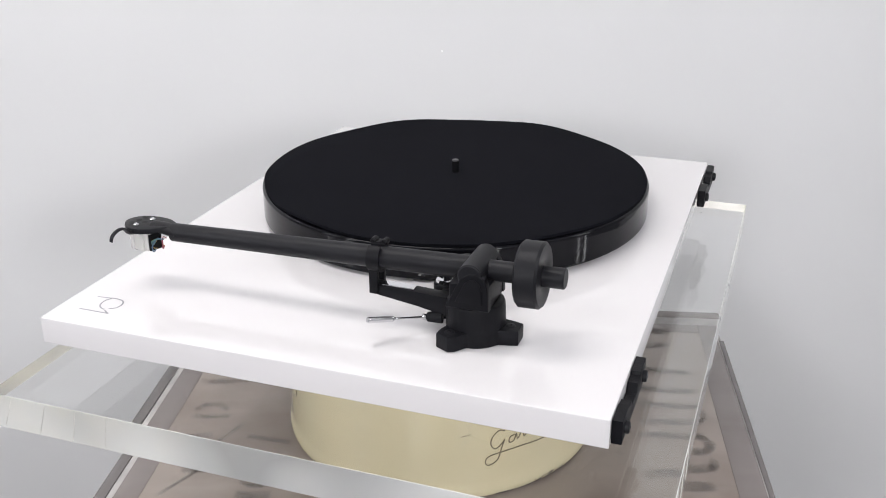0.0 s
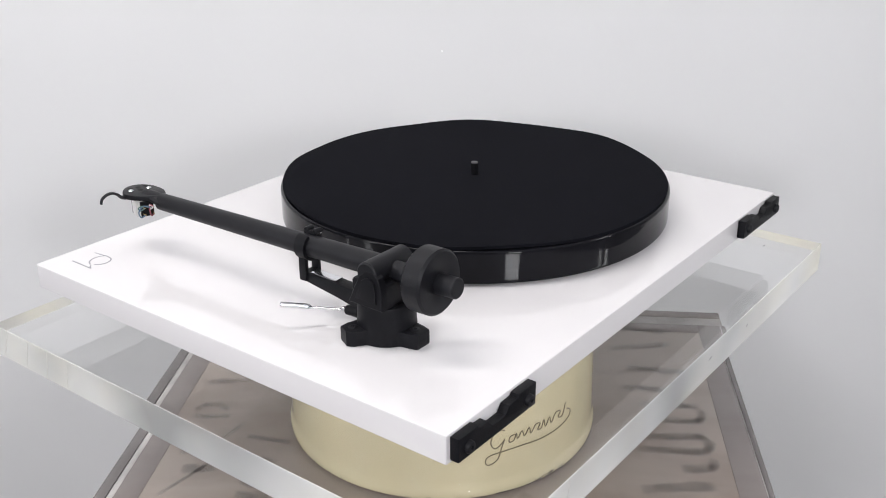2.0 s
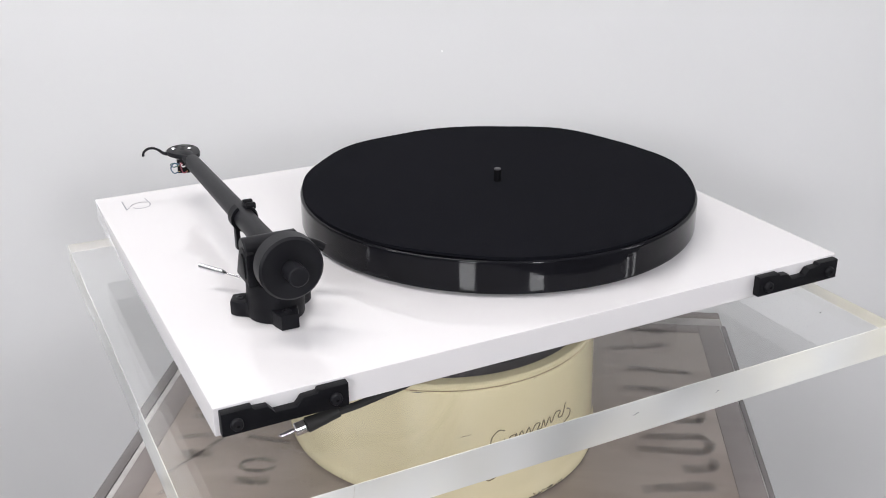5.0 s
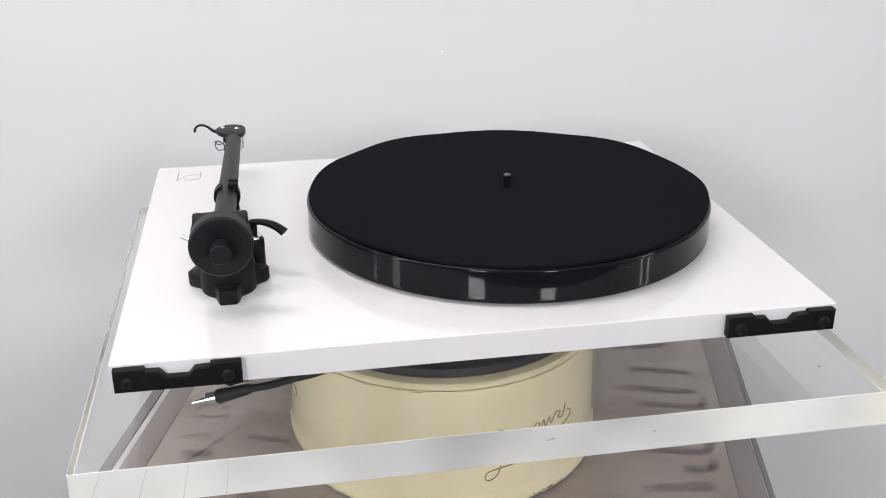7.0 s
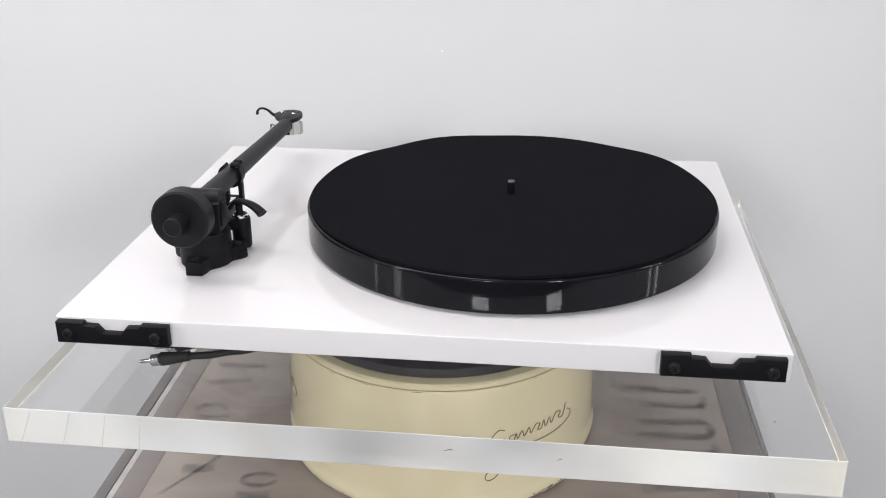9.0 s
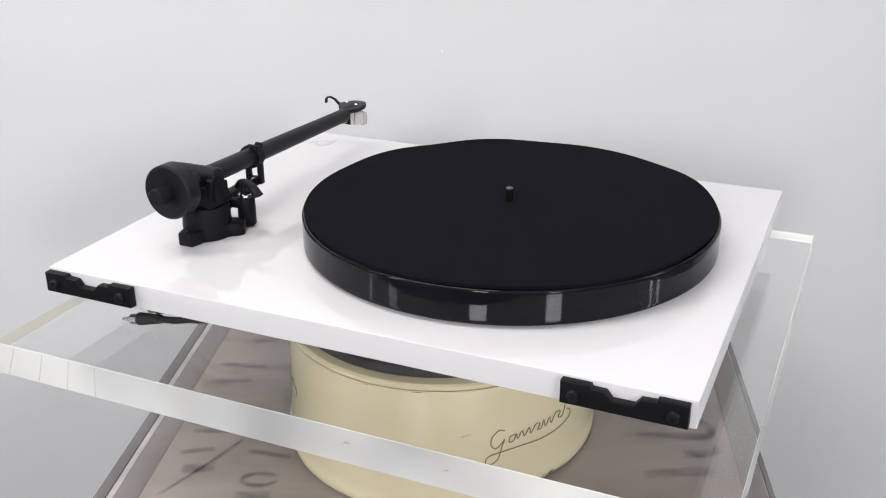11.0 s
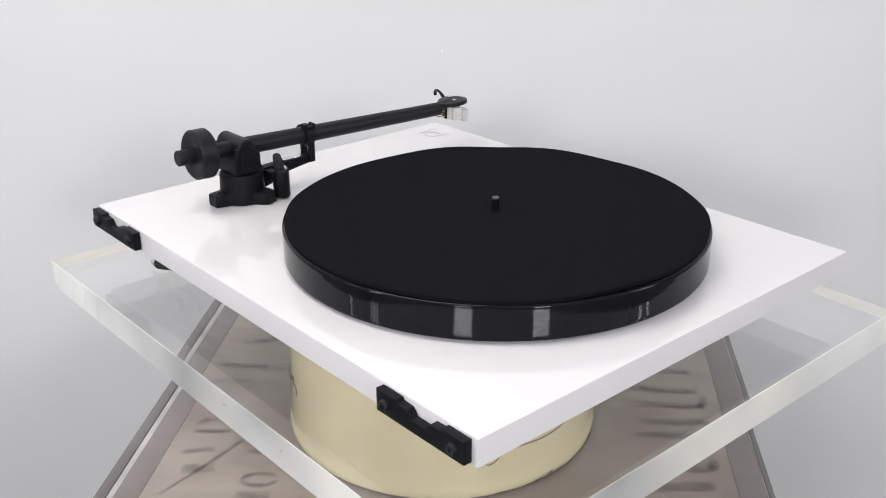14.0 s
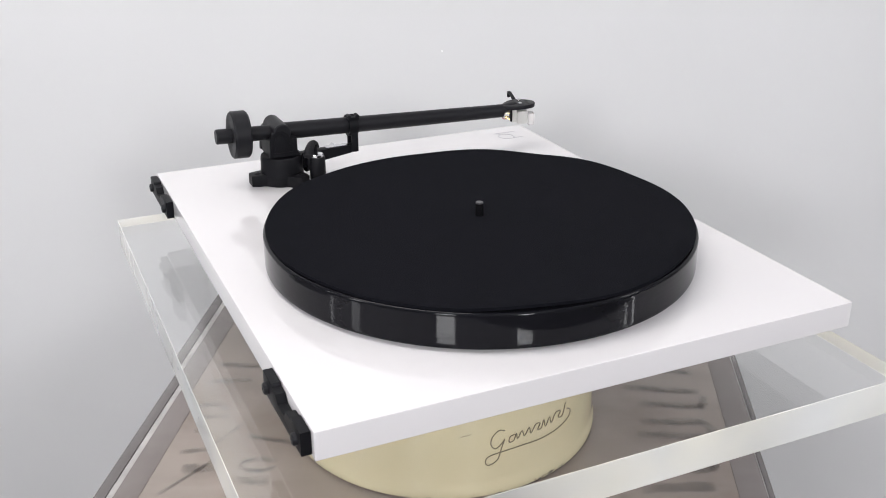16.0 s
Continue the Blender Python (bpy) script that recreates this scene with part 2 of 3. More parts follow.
def rod(a, b, ra, rb, n=24, ends=0.0006, bm=None):
    """A tapered round rod from a to b with softened ends."""
    a, b = Vector(a), Vector(b)
    length = (b - a).length
    e = min(ends, ra * 0.5, rb * 0.5, length * 0.4)
    m = Matrix.Translation(a) @ (b - a).to_track_quat("Z", "Y").to_matrix().to_4x4()
    return lathe([(0, 0), (ra - e, 0), (ra, e), (rb, length - e), (rb - e, length), (0, length)], n=n, bm=bm, m=m)


def sweep(points, radii, n=10, flat=1.0, bm=None):
    """A round strand along points; flat squeezes it in height."""
    bm = bm or bmesh.new()
    pts = [Vector(p) for p in points]
    if not isinstance(radii, (list, tuple)):
        radii = [radii] * len(pts)
    rings, side = [], None
    for i, p in enumerate(pts):
        d = (pts[min(i + 1, len(pts) - 1)] - pts[max(i - 1, 0)]).normalized()
        if side is None:
            side = d.cross(Vector((0, 0, 1)))
            if side.length < 0.05:
                side = d.cross(Vector((1, 0, 0)))
        side = (side - d * side.dot(d)).normalized()
        up = side.cross(d)
        rings.append([bm.verts.new(p + radii[i] * (math.cos(2 * math.pi * k / n) * side + flat * math.sin(2 * math.pi * k / n) * up)) for k in range(n)])
    for a, b in zip(rings, rings[1:]):
        for k in range(n):
            bm.faces.new((a[k], a[(k + 1) % n], b[(k + 1) % n], b[k]))
    bm.faces.new(rings[0][::-1])
    bm.faces.new(rings[-1])
    return bm


def smooth_line(ctrl, steps=8):
    """Points on a smooth curve through ctrl."""
    c = [Vector(p) for p in ctrl]
    out = []
    for i in range(len(c) - 1):
        p0, p1, p2, p3 = c[max(i - 1, 0)], c[i], c[i + 1], c[min(i + 2, len(c) - 1)]
        for k in range(steps):
            t = k / steps
            out.append(0.5 * ((2 * p1) + (p2 - p0) * t + (2 * p0 - 5 * p1 + 4 * p2 - p3) * t * t + (3 * p1 - p0 - 3 * p2 + p3) * t ** 3))
    return out + [c[-1]]


def prism(outline, low, high, axis="z", bevel=0.0, seg=2, bm=None):
    """A flat outline pulled out between low and high along an axis. Outline pairs: z: (x, y); x: (y, z); y: (x, z)."""
    bm = bm or bmesh.new()
    place = {"z": lambda u, v, w: (u, v, w), "x": lambda u, v, w: (w, u, v), "y": lambda u, v, w: (u, w, v)}[axis]
    a = [bm.verts.new(place(u, v, low)) for u, v in outline]
    b = [bm.verts.new(place(u, v, high)) for u, v in outline]
    n = len(a)
    fs = [bm.faces.new(a[::-1]), bm.faces.new(b)] + [bm.faces.new((a[k], a[(k + 1) % n], b[(k + 1) % n], b[k])) for k in range(n)]
    bmesh.ops.recalc_face_normals(bm, faces=fs)
    if bevel:
        bmesh.ops.bevel(bm, geom=list({e for f in fs[:2] for e in f.edges}), offset=bevel, segments=seg, affect="EDGES", profile=0.6)
    return bm


def shift(bm, v):
    bmesh.ops.translate(bm, verts=bm.verts, vec=v)
    return bm


# ---- the room ----


def structure(name, bm, mat, label, category):
    return tagged(put(bm, name, mat), label, category, kind="structure")


structure("floor", box(ROOM_L - 0.1, ROOM_R + 0.1, ROOM_F - 0.1, ROOM_B + 0.1, -0.1, 0.0), FLOOR, "plain grey concrete floor under the stand", "floor")
structure("ceiling", box(ROOM_L - 0.1, ROOM_R + 0.1, ROOM_F - 0.1, ROOM_B + 0.1, ROOM_H, ROOM_H + 0.1), CEILING, "plain white ceiling with panel lamps", "ceiling")
structure("wall_north", box(ROOM_L - 0.1, ROOM_R + 0.1, ROOM_B, ROOM_B + 0.1, 0, ROOM_H), WALL, "plain off-white wall behind the record player", "wall")


def wall_with_openings(side):
    """A room wall, cut through by its windows."""
    bm = bmesh.new()
    at, lo, hi = {"south": (ROOM_F, ROOM_L - 0.1, ROOM_R + 0.1), "west": (ROOM_L, ROOM_F, ROOM_B), "east": (ROOM_R + 0.1, ROOM_F, ROOM_B)}[side]

    def piece(a, b, z0, z1):
        if side == "south":
            box(a, b, at - 0.1, at, z0, z1, bm=bm)
        else:
            box(at - 0.1, at, a, b, z0, z1, bm=bm)
    pos = lo
    for c, w, low, high in sorted((c, w, low, high) for name, c, w, low, high, watts in WINDOWS if name == side):
        piece(pos, c - w / 2, 0, ROOM_H)
        piece(c - w / 2, c + w / 2, 0, low)
        piece(c - w / 2, c + w / 2, high, ROOM_H)
        pos = c + w / 2
    piece(pos, hi, 0, ROOM_H)
    return bm


structure("wall_south", wall_with_openings("south"), DULL, "plain grey wall with two high windows", "wall")
structure("wall_west", wall_with_openings("west"), DULL, "plain grey side wall with two narrow windows", "wall")
structure("wall_east", wall_with_openings("east"), DULL, "plain grey side wall with twin narrow windows", "wall")
for x, y, w, l, watts in PANELS:
    lamp = put(box(-w / 2 - 0.02, w / 2 + 0.02, -l / 2 - 0.02, l / 2 + 0.02, 0, 0.058, 0.004), "ceiling_light", CEILING)
    lamp.matrix_world = pose(x, y, ROOM_H - 0.0585)
    tagged(lamp, "white panel light housing under the ceiling", "ceiling light", "ceiling lights")

# tiny white dot added on the wall in place of a hot camera pixel
pin = tagged(put(lathe([(0, 0), (0.0016, 0), (0.0014, 0.0007), (0, 0.001)], n=12, m=Matrix.Rotation(radians(90), 4, "X")), "wall_dot", DOT_WHITE),
             "tiny bright white dot added on the wall", "pin")
pin.location = (0.0025, ROOM_B - 0.0006, 0.9153)

# ---- the stand ----
stand = tagged(new("display_stand"), "worn grey-brown wooden crate stand with faded stencil marks on top", "stand")
STAND_TURN = radians(-5.7)
STAND_AT = Matrix.Translation((0, -0.10, 0)) @ Matrix.Rotation(STAND_TURN, 4, "Z") @ Matrix.Translation((0, 0.10, 0))
stand.location = STAND_AT.translation
stand.rotation_euler = (0, 0, STAND_TURN)
TOP = Z0 + DECK
SY0, SY1 = -0.36, 0.188
BACK = 0.1448         # where the top panel ends and the back border begins
part("top_panel", box(-0.2209, 0.2153, SY0, BACK, TOP - 0.02, TOP, 0.0002), DECKWOOD, stand, "grey-brown worn wooden top")
part("side_band", box(-0.2396, -0.2209, SY0, SY1, TOP - 0.02, TOP + 0.0003, 0.0003), BANDWOOD, stand, "dark grey edge board")
part("trim_line", box(-0.2445, -0.2396, SY0, SY1, TOP - 0.02, TOP + 0.0002, 0.0006), PALE, stand, "pale scuffed edge trim")
part("edge_strip", box(-0.2533, -0.2445, SY0, SY1, TOP - 0.02, TOP + 0.0010, 0.0006), OUTER, stand, "dark grey outer edge")
part("side_band", box(0.2153, 0.2358, SY0, 0.160, TOP - 0.02, TOP + 0.0003, 0.0003), BANDWOOD, stand, "dark grey edge board")
part("trim_line", box(0.2358, 0.2367, SY0, 0.160, TOP - 0.02, TOP + 0.0004, 0.0003), BACKTRIM, stand, "thin pale edge line")
part("edge_strip", box(0.2367, 0.2414, SY0, 0.160, TOP - 0.02, TOP + 0.0004, 0.0012), OUTER, stand, "dark grey outer edge")
part("back_band", box(-0.2209, 0.2153, BACK, 0.160, TOP - 0.02, TOP + 0.0002, 0.0003), BANDWOOD, stand, "dark grey back border")
part("back_trim", box(-0.2209, 0.2390, 0.1602, 0.175, TOP - 0.02, TOP + 0.0002, 0.0012), BACKTRIM, stand, "grey scuffed back trim")
part("back_strip", box(-0.2209, 0.2390, 0.175, SY1, TOP - 0.02, TOP + 0.0003, 0.0015), BANDWOOD, stand, "dark grey back edge")
part("body", box(-0.2497, 0.2401, SY0 + 0.004, SY1 - 0.004, 0.0, TOP - 0.0205, 0.002), BANDWOOD, stand, "dark wooden box body")


bends = random.Random(11)


def paint_band(middle, halves, m):
    """A thin film of faded paint along a line, thinning out at its borders."""
    bm = bmesh.new()
    uv = bm.loops.layers.uv.new("stroke")
    grid = []
    for i, (p, side, u) in enumerate(middle):
        grid.append([(bm.verts.new((p[0] + side[0] * v * halves[i], p[1] + side[1] * v * halves[i], 0.0002)), (u, v)) for v in (-1, -0.5, 0, 0.5, 1)])
    for p, q in zip(grid, grid[1:]):
        for k in range(4):
            ring = (p[k], q[k], q[k + 1], p[k + 1])
            f = bm.faces.new([c[0] for c in ring])
            for loop, c in zip(f.loops, ring):
                loop[uv].uv = c[1]
    bmesh.ops.transform(bm, matrix=STAND_AT.inverted() @ m, verts=bm.verts)
    part("stencil_mark", bm, STENCIL, stand, "faded black stencil stroke")


def stroke(x0, y0, x1, y1, w):
    """One faded brush stroke of the unreadable stencilling."""
    L = math.hypot(x1 - x0, y1 - y0) + 0.002
    bend = bends.uniform(-0.0016, 0.0016)
    middle = [((u * L / 2, bend * (1 - u * u) + bends.uniform(-0.0003, 0.0003)), (0, 1), u) for u in [i / 6 - 1 for i in range(13)]]
    m = Matrix.Translation(((x0 + x1) / 2, (y0 + y1) / 2, TOP + 0.0001)) @ Matrix.Rotation(math.atan2(y1 - y0, x1 - x0), 4, "Z")
    paint_band(middle, [w * 0.675 * bends.uniform(0.82, 1.15) for p in middle], m)


def curl(cx, cy, rx, ry, a0, a1, w):
    """A bent stroke: part of an oval."""
    middle = []
    for i in range(25):
        a = radians(a0 + (a1 - a0) * i / 24)
        middle.append(((rx * math.cos(a), ry * math.sin(a)), (-math.cos(a), -math.sin(a)), (i / 12 - 1) * 0.9))
    paint_band(middle, [w * 0.675 * bends.uniform(0.75, 1.15) for p in middle], Matrix.Translation((cx, cy, TOP + 0.0001)))


curl(-0.137, -0.0800, 0.0125, 0.0075, 20, 355, 0.005)
curl(0.2035, -0.0370, 0.0070, 0.0090, -95, 95, 0.0075)
curl(0.2080, 0.0080, 0.0065, 0.0110, -95, 20, 0.007)
curl(0.2020, -0.0630, 0.0060, 0.0060, -90, 60, 0.007)
curl(-0.187, -0.0040, 0.0110, 0.0080, -10, 190, 0.006)
for s in ((0.1466, -0.0952, 0.2022, -0.0922, 0.010), (0.182, -0.07, 0.2062, -0.0679, 0.009), (0.1516, -0.0427, 0.2083, -0.0487, 0.0085), (0.1567, -0.0255, 0.2093, -0.0255, 0.0085),
          (0.1597, 0.0018, 0.2143, -0.0043, 0.0085), (0.1516, 0.0261, 0.2153, 0.018, 0.008), (0.1597, 0.0584, 0.2153, 0.0483, 0.008), (0.1516, 0.0938, 0.2073, 0.1009, 0.008), (0.1567, 0.1343, 0.2123, 0.1241, 0.008),
          (-0.2002, -0.0134, -0.1698, -0.0123, 0.006), (-0.1985, -0.0655, -0.1735, -0.0640, 0.010), (-0.2045, -0.0440, -0.1786, -0.0399, 0.006), (-0.209, -0.0981, -0.1558, -0.0227, 0.0035),
          (-0.1516, -0.0427, -0.1173, -0.0508, 0.006), (-0.1516, -0.0983, -0.1264, -0.0993, 0.009),
          (-0.2002, 0.0382, -0.1618, 0.0422, 0.007), (-0.1971, 0.0685, -0.1516, 0.0645, 0.007), (-0.182, 0.109, -0.1415, 0.1171, 0.007)):
    stroke(*s)

# ---- the drum ----
drum = tagged(new("round_drum"), "old cream enamelled round drum with chipped rim on wooden crate", "drum")
drum.location = (0, -0.004, Z0 + DECK + 0.0013)
HB = 0.0897           # height of the drum
part("shell", lathe([(0, 0.0), (0.1196, 0.0), (0.1210, 0.0010), (0.1216, 0.0030), (0.1215, 0.0060), (0.1208, 0.0085), (0.1200, 0.0110), (0.1197, 0.0150), (0.1197, 0.0240), (0.1192, 0.045), (0.1183, HB - 0.0056), (0.1172, HB - 0.0048), (0, HB - 0.0048)], n=128), CREAM, drum)
part("lid", lathe([(0, HB - 0.0044), (0.1176, HB - 0.0044), (0.1185, HB - 0.0034), (0.1182, HB - 0.0012), (0.1165, HB), (0.1100, HB), (0, HB)], n=128), CREAM, drum, "cream enamelled lid with a rolled lip")


def drum_radius(z):
    rows = [(0.0, 0.1196), (0.0010, 0.1210), (0.0030, 0.1216), (0.0060, 0.1215), (0.0085, 0.1208), (0.0110, 0.1200), (0.0150, 0.1197), (0.0240, 0.1197), (0.0450, 0.1192), (HB, 0.1183)]
    for (za, ra), (zb, rb) in zip(rows, rows[1:]):
        if z <= zb:
            return ra + (rb - ra) * (z - za) / (zb - za)
    return 0.1183


def on_drum(deg, z, lift=0.0):
    a = radians(deg)
    r = drum_radius(z) + lift
    return Vector((r * math.sin(a), -r * math.cos(a), z))


def drum_script(turned):
    """The maker's flourish in plain strokes: a large loop, a running wave, a tall tail and a swash below."""
    strokes = [
        [(21.4, 0.0501), (19.3, 0.0511), (17.0, 0.0470), (16.4, 0.0411), (18.1, 0.0372), (20.4, 0.0408), (21.3, 0.0434), (20.1, 0.0362), (18.8, 0.0283), (15.8, 0.0249), (14.5, 0.0278), (15.8, 0.0320), (20.8, 0.0338), (28.0, 0.0347), (36.1, 0.0343), (44.4, 0.0356), (50.4, 0.0393), (51.2, 0.0442), (49.2, 0.0470)],
        [(25.3, 0.0451), (23.4, 0.0442), (23.0, 0.0402), (24.7, 0.0405), (25.7, 0.0456), (26.2, 0.0411), (27.9, 0.0463), (28.9, 0.0416), (30.8, 0.0470), (31.6, 0.0421), (33.5, 0.0474), (35.4, 0.0471), (34.4, 0.0427), (36.1, 0.0430), (37.1, 0.0484), (38.0, 0.0425), (39.8, 0.0485), (40.7, 0.0430), (42.8, 0.0493), (45.3, 0.0487), (44.2, 0.0446), (46.5, 0.0440), (48.2, 0.0527)],
    ]
    for line in strokes:
        pts = smooth_line([(d + turned, z, 0) for d, z in line], 6)
        part("script_mark", sweep([on_drum(p.x, p.y, 0.0001) for p in pts], 0.00042, n=6), SCRIPT, drum, "dark brown printed flourish")


for a in (0, -117.5, 123):
    drum_script(a)

# thin dark ring that paints in the shade of the gap below the lid
part("seam_shade_ring", lathe([(0.1168, HB - 0.0047), (0.1178, HB - 0.0047), (0.1178, HB - 0.00445), (0.1168, HB - 0.00445)], n=128), RUST_AND_SHADE, drum, "dark ring painting in the shade under the lid")
rng = random.Random(5)
ring = [on_drum(18 + 54 * i / 120, 0.0008 + rng.uniform(0, 0.0008), 0.0000) for i in range(121)]
part("dark_rim", sweep(ring, [rng.uniform(0.0001, 0.0006) for p in ring], n=6), CHIP, drum, "dark irregular line along the bottom rim")
for k in range(34):
    deg = rng.choice((rng.uniform(30, 52), rng.uniform(33, 44), rng.uniform(-62, 58)))
    z = rng.uniform(0.0008, 0.0042)
    w = rng.uniform(0.4, 2.2)
    pts = [on_drum(deg + w * (i / 5 - 0.5), z + rng.uniform(-0.0006, 0.0006), -0.0001) for i in range(6)]
    part("chip", sweep(pts, [0.0001, 0.0003, 0.0005, 0.0004, 0.0003, 0.0001], n=6), RUST_AND_SHADE if k % 8 == 0 else CHIP, drum, "chipped enamel")
for deg, z, w, s in ((21.0, 0.0842, 1.6, 0.0), (-8.0, 0.0843, 4.0, 0.0), (-26.0, 0.0845, 2.2, 0.0002), (22.2, 0.0700, 0.7, 0.0), (6.9, 0.0503, 1.7, 0.0008), (9.0, 0.0511, 1.2, 0.0005), (-40.0, 0.0843, 1.4, 0.0), (33.0, 0.0843, 1.5, 0.0)):
    pts = [on_drum(deg + w * (i / 5 - 0.5), z + s * (i / 5 - 0.5), 0.0001) for i in range(6)]
    part("scratch", sweep(pts, [0.0001, 0.0002, 0.00018, 0.0003, 0.0002, 0.0001], n=5), CHIP, drum, "dark scratch in the enamel")

swivel = tagged(put(lathe([(0, 0), (0.110, 0), (0.1120, 0.0010), (0.1120, 0.0074), (0.110, 0.0082), (0, 0.0082)], n=128), "swivel_plate", SWIVEL),
                "dark round swivel plate between drum and clear shelf", "swivel plate")
swivel.location = (0, -0.002, Z0 + DECK + 0.0013 + HB + 0.0002)

# ---- the clear shelf ----
SLAB = (Z0 + SHELF) - (swivel.location.z + 0.0082 + 0.0002)
HX0, HX1, HY0, HY1 = -0.2010 - AX, 0.3000 - AX, -0.209 - AY, 0.2150 - AY


shelf = tagged(new("acrylic_shelf"), "thick clear acrylic shelf with cloudy edges, under the record player", "shelf")


def clear_shelf():
    bm = box(HX0, HX1, HY0, HY1, 0, SLAB, 0.0004, 2)
    bm.normal_update()
    for f in bm.faces:
        f.material_index = 1 if abs(f.normal.z) < 0.97 else 0
    slab = part("slab", bm, [CLEAR, EDGE], shelf, "clear acrylic slab", smooth=4)
    slab.visible_shadow = False
    # scuffs: thin dark nicks in the back edge, specks on the top
    for x, z, w in ((-0.030, 0.0146, 0.0060), (-0.095, 0.0130, 0.0030)):
        pts = [(x + w * (k / 4 - 0.5), HY1 + 0.0001, z + 0.0006 * math.sin(k * 1.3)) for k in range(5)]
        part("nick", sweep(pts, [0.0001, 0.0003, 0.0003, 0.0002, 0.0001], n=6), SCUFF, shelf, "grey nick in the edge")
    # fine slanted lines near two corners, painted inner reflections of the slab's edges
    for near, foot in ((0.018, 0.009), (0.043, 0.036), (0.066, 0.061), (0.088, 0.085)):
        part("edge_reflection", sweep([(HX1 - near, HY1, SLAB - 0.001), (HX1 - foot, HY1, 0.001)], 0.00022, n=5), REFLECTION_LINE, shelf, "fine grey line painting an inner reflection in the edge")
        part("edge_reflection", sweep([(HX1, HY0 + near, SLAB - 0.001), (HX1, HY0 + foot, 0.001)], 0.00022, n=5), REFLECTION_LINE, shelf, "fine grey line painting an inner reflection in the edge")
    for x, y in ((-0.2212, 0.1716),):
        part("speck", lathe([(0, SLAB + 0.0001), (0.0007, SLAB + 0.0001), (0.0005, SLAB + 0.0005), (0, SLAB + 0.0006)], x, y, n=10), SCUFF, shelf, "small dark speck")


clear_shelf()

# ---- the record player (its space: axis in the middle, shelf top at 0) ----
player = tagged(new("record_player"), "white gloss record player with black platter and tonearm on clear shelf", "record player")
OFF = Vector((-AX, -AY, -SHELF))


def fit_in(name, bm, mat, parent, label="", smooth=35):
    return part(name, shift(bm, OFF), mat, parent, label, smooth)


plinth = fit_in("plinth", box(-0.1724, 0.2762, -0.180, 0.179, -0.0176, 0, 0.0009, 3), WHITE, player, "white high-gloss board")
plinth.data.materials.append(UNDERSIDE)
for f in plinth.data.polygons:
    if f.normal.z < -0.9:
        f.material_index = 1
for line in ([(0.2575, -0.1643), (0.2576, -0.1539), (0.2577, -0.1427)], [(0.2577, -0.1427), (0.2561, -0.1456), (0.2545, -0.1474)],
             [(0.2391, -0.1642), (0.2386, -0.1572), (0.2379, -0.1516), (0.2389, -0.1462), (0.2414, -0.1432), (0.2459, -0.1420), (0.2498, -0.1433), (0.2519, -0.1466)],
             [(0.2388, -0.1541), (0.2427, -0.1560), (0.2473, -0.1558), (0.2510, -0.1537), (0.2529, -0.1509), (0.2536, -0.1488)]):
    pts = [Vector((p.x, p.y, 0.00005)) for p in smooth_line([(x, y, 0) for x, y in line], 6)]
    fit_in("logo_stroke", sweep(pts, 0.00055, n=6, flat=0.25), INK, plinth, "thin grey printed stroke")

foot = fit_in("foot", lathe([(0, SHELF), (0.013, SHELF), (0.0145, SHELF + 0.002), (0.017, -0.020), (0.017, -0.0177), (0, -0.0177)], 0.19, 0.09, n=32), RUBBER, player, "black rubber foot")
again(foot, player, (-0.28, 0, 0))
again(foot, player, (-0.14, -0.18, 0))

PX = 0.002
fit_in("platter", lathe([(0, 0.0020), (0.1490, 0.0020), (0.1505, 0.0024), (0.1509, 0.0032), (0.1510, 0.0040), (0.1510, 0.0050), (0.1510, 0.0230), (0.1510, 0.0238), (0.1508, 0.0246), (0.1502, 0.0253), (0.1493, 0.0256), (0, 0.0256)], PX, 0, n=160), PHENOLIC, player, "glossy black platter")
fit_in("sub_platter", lathe([(0, 0.0001), (0.06, 0.0001), (0.06, 0.0019), (0, 0.0019)], PX, 0, n=48), PLASTIC, player)
spindle = fit_in("spindle", lathe([(0, 0.0257), (0.0029, 0.0257), (0.0029, 0.0362), (0.0027, 0.0366), (0, 0.0366)], PX, 0, n=24), BLACKPIN, player, "short black spindle pin")
fit_in("spindle_tip", lathe([(0, 0.0367), (0.0026, 0.0367), (0.0026, 0.0374), (0.0022, 0.0378), (0, 0.0378)], PX, 0, n=24), PINMETAL, spindle, "dull grey metal tip")


def hinge(x0, x1):
    L = x1 - x0
    out = [(x0, -0.0152), (x1, -0.0152), (x1, -0.0012), (x1 - 0.24 * L, -0.0012), (x1 - 0.25 * L, -0.0030), (x1 - 0.36 * L, -0.0034), (x1 - 0.41 * L, -0.0078),
           (x1 - 0.58 * L, -0.0078), (x1 - 0.63 * L, -0.0034), (x1 - 0.75 * L, -0.0030), (x1 - 0.76 * L, -0.0012), (x0, -0.0012)]
    h = fit_in("hinge_bracket", prism(out, 0.1792, 0.1852, "y", 0.0006), PLASTIC, player, "black plastic lid hinge bracket")
    for x in (x0 + 0.11 * L, x1 - 0.11 * L):
        s = lathe([(0, 0), (0.0037, 0), (0.0036, 0.0016), (0.0030, 0.0024), (0.0020, 0.0026), (0.0011, 0.0026), (0.0009, 0.0016), (0, 0.0016)], n=16,
                  m=Matrix.Translation((x, 0.1852, -0.0088)) @ Matrix.Rotation(radians(-90), 4, "X"))
        fit_in("screw", s, SATIN, h, "dark cross-head screw")


hinge(0.2015, 0.2735)
hinge(-0.1685, -0.0970)

# ---- tonearm ----
BX, BY = 0.2095, 0.0845


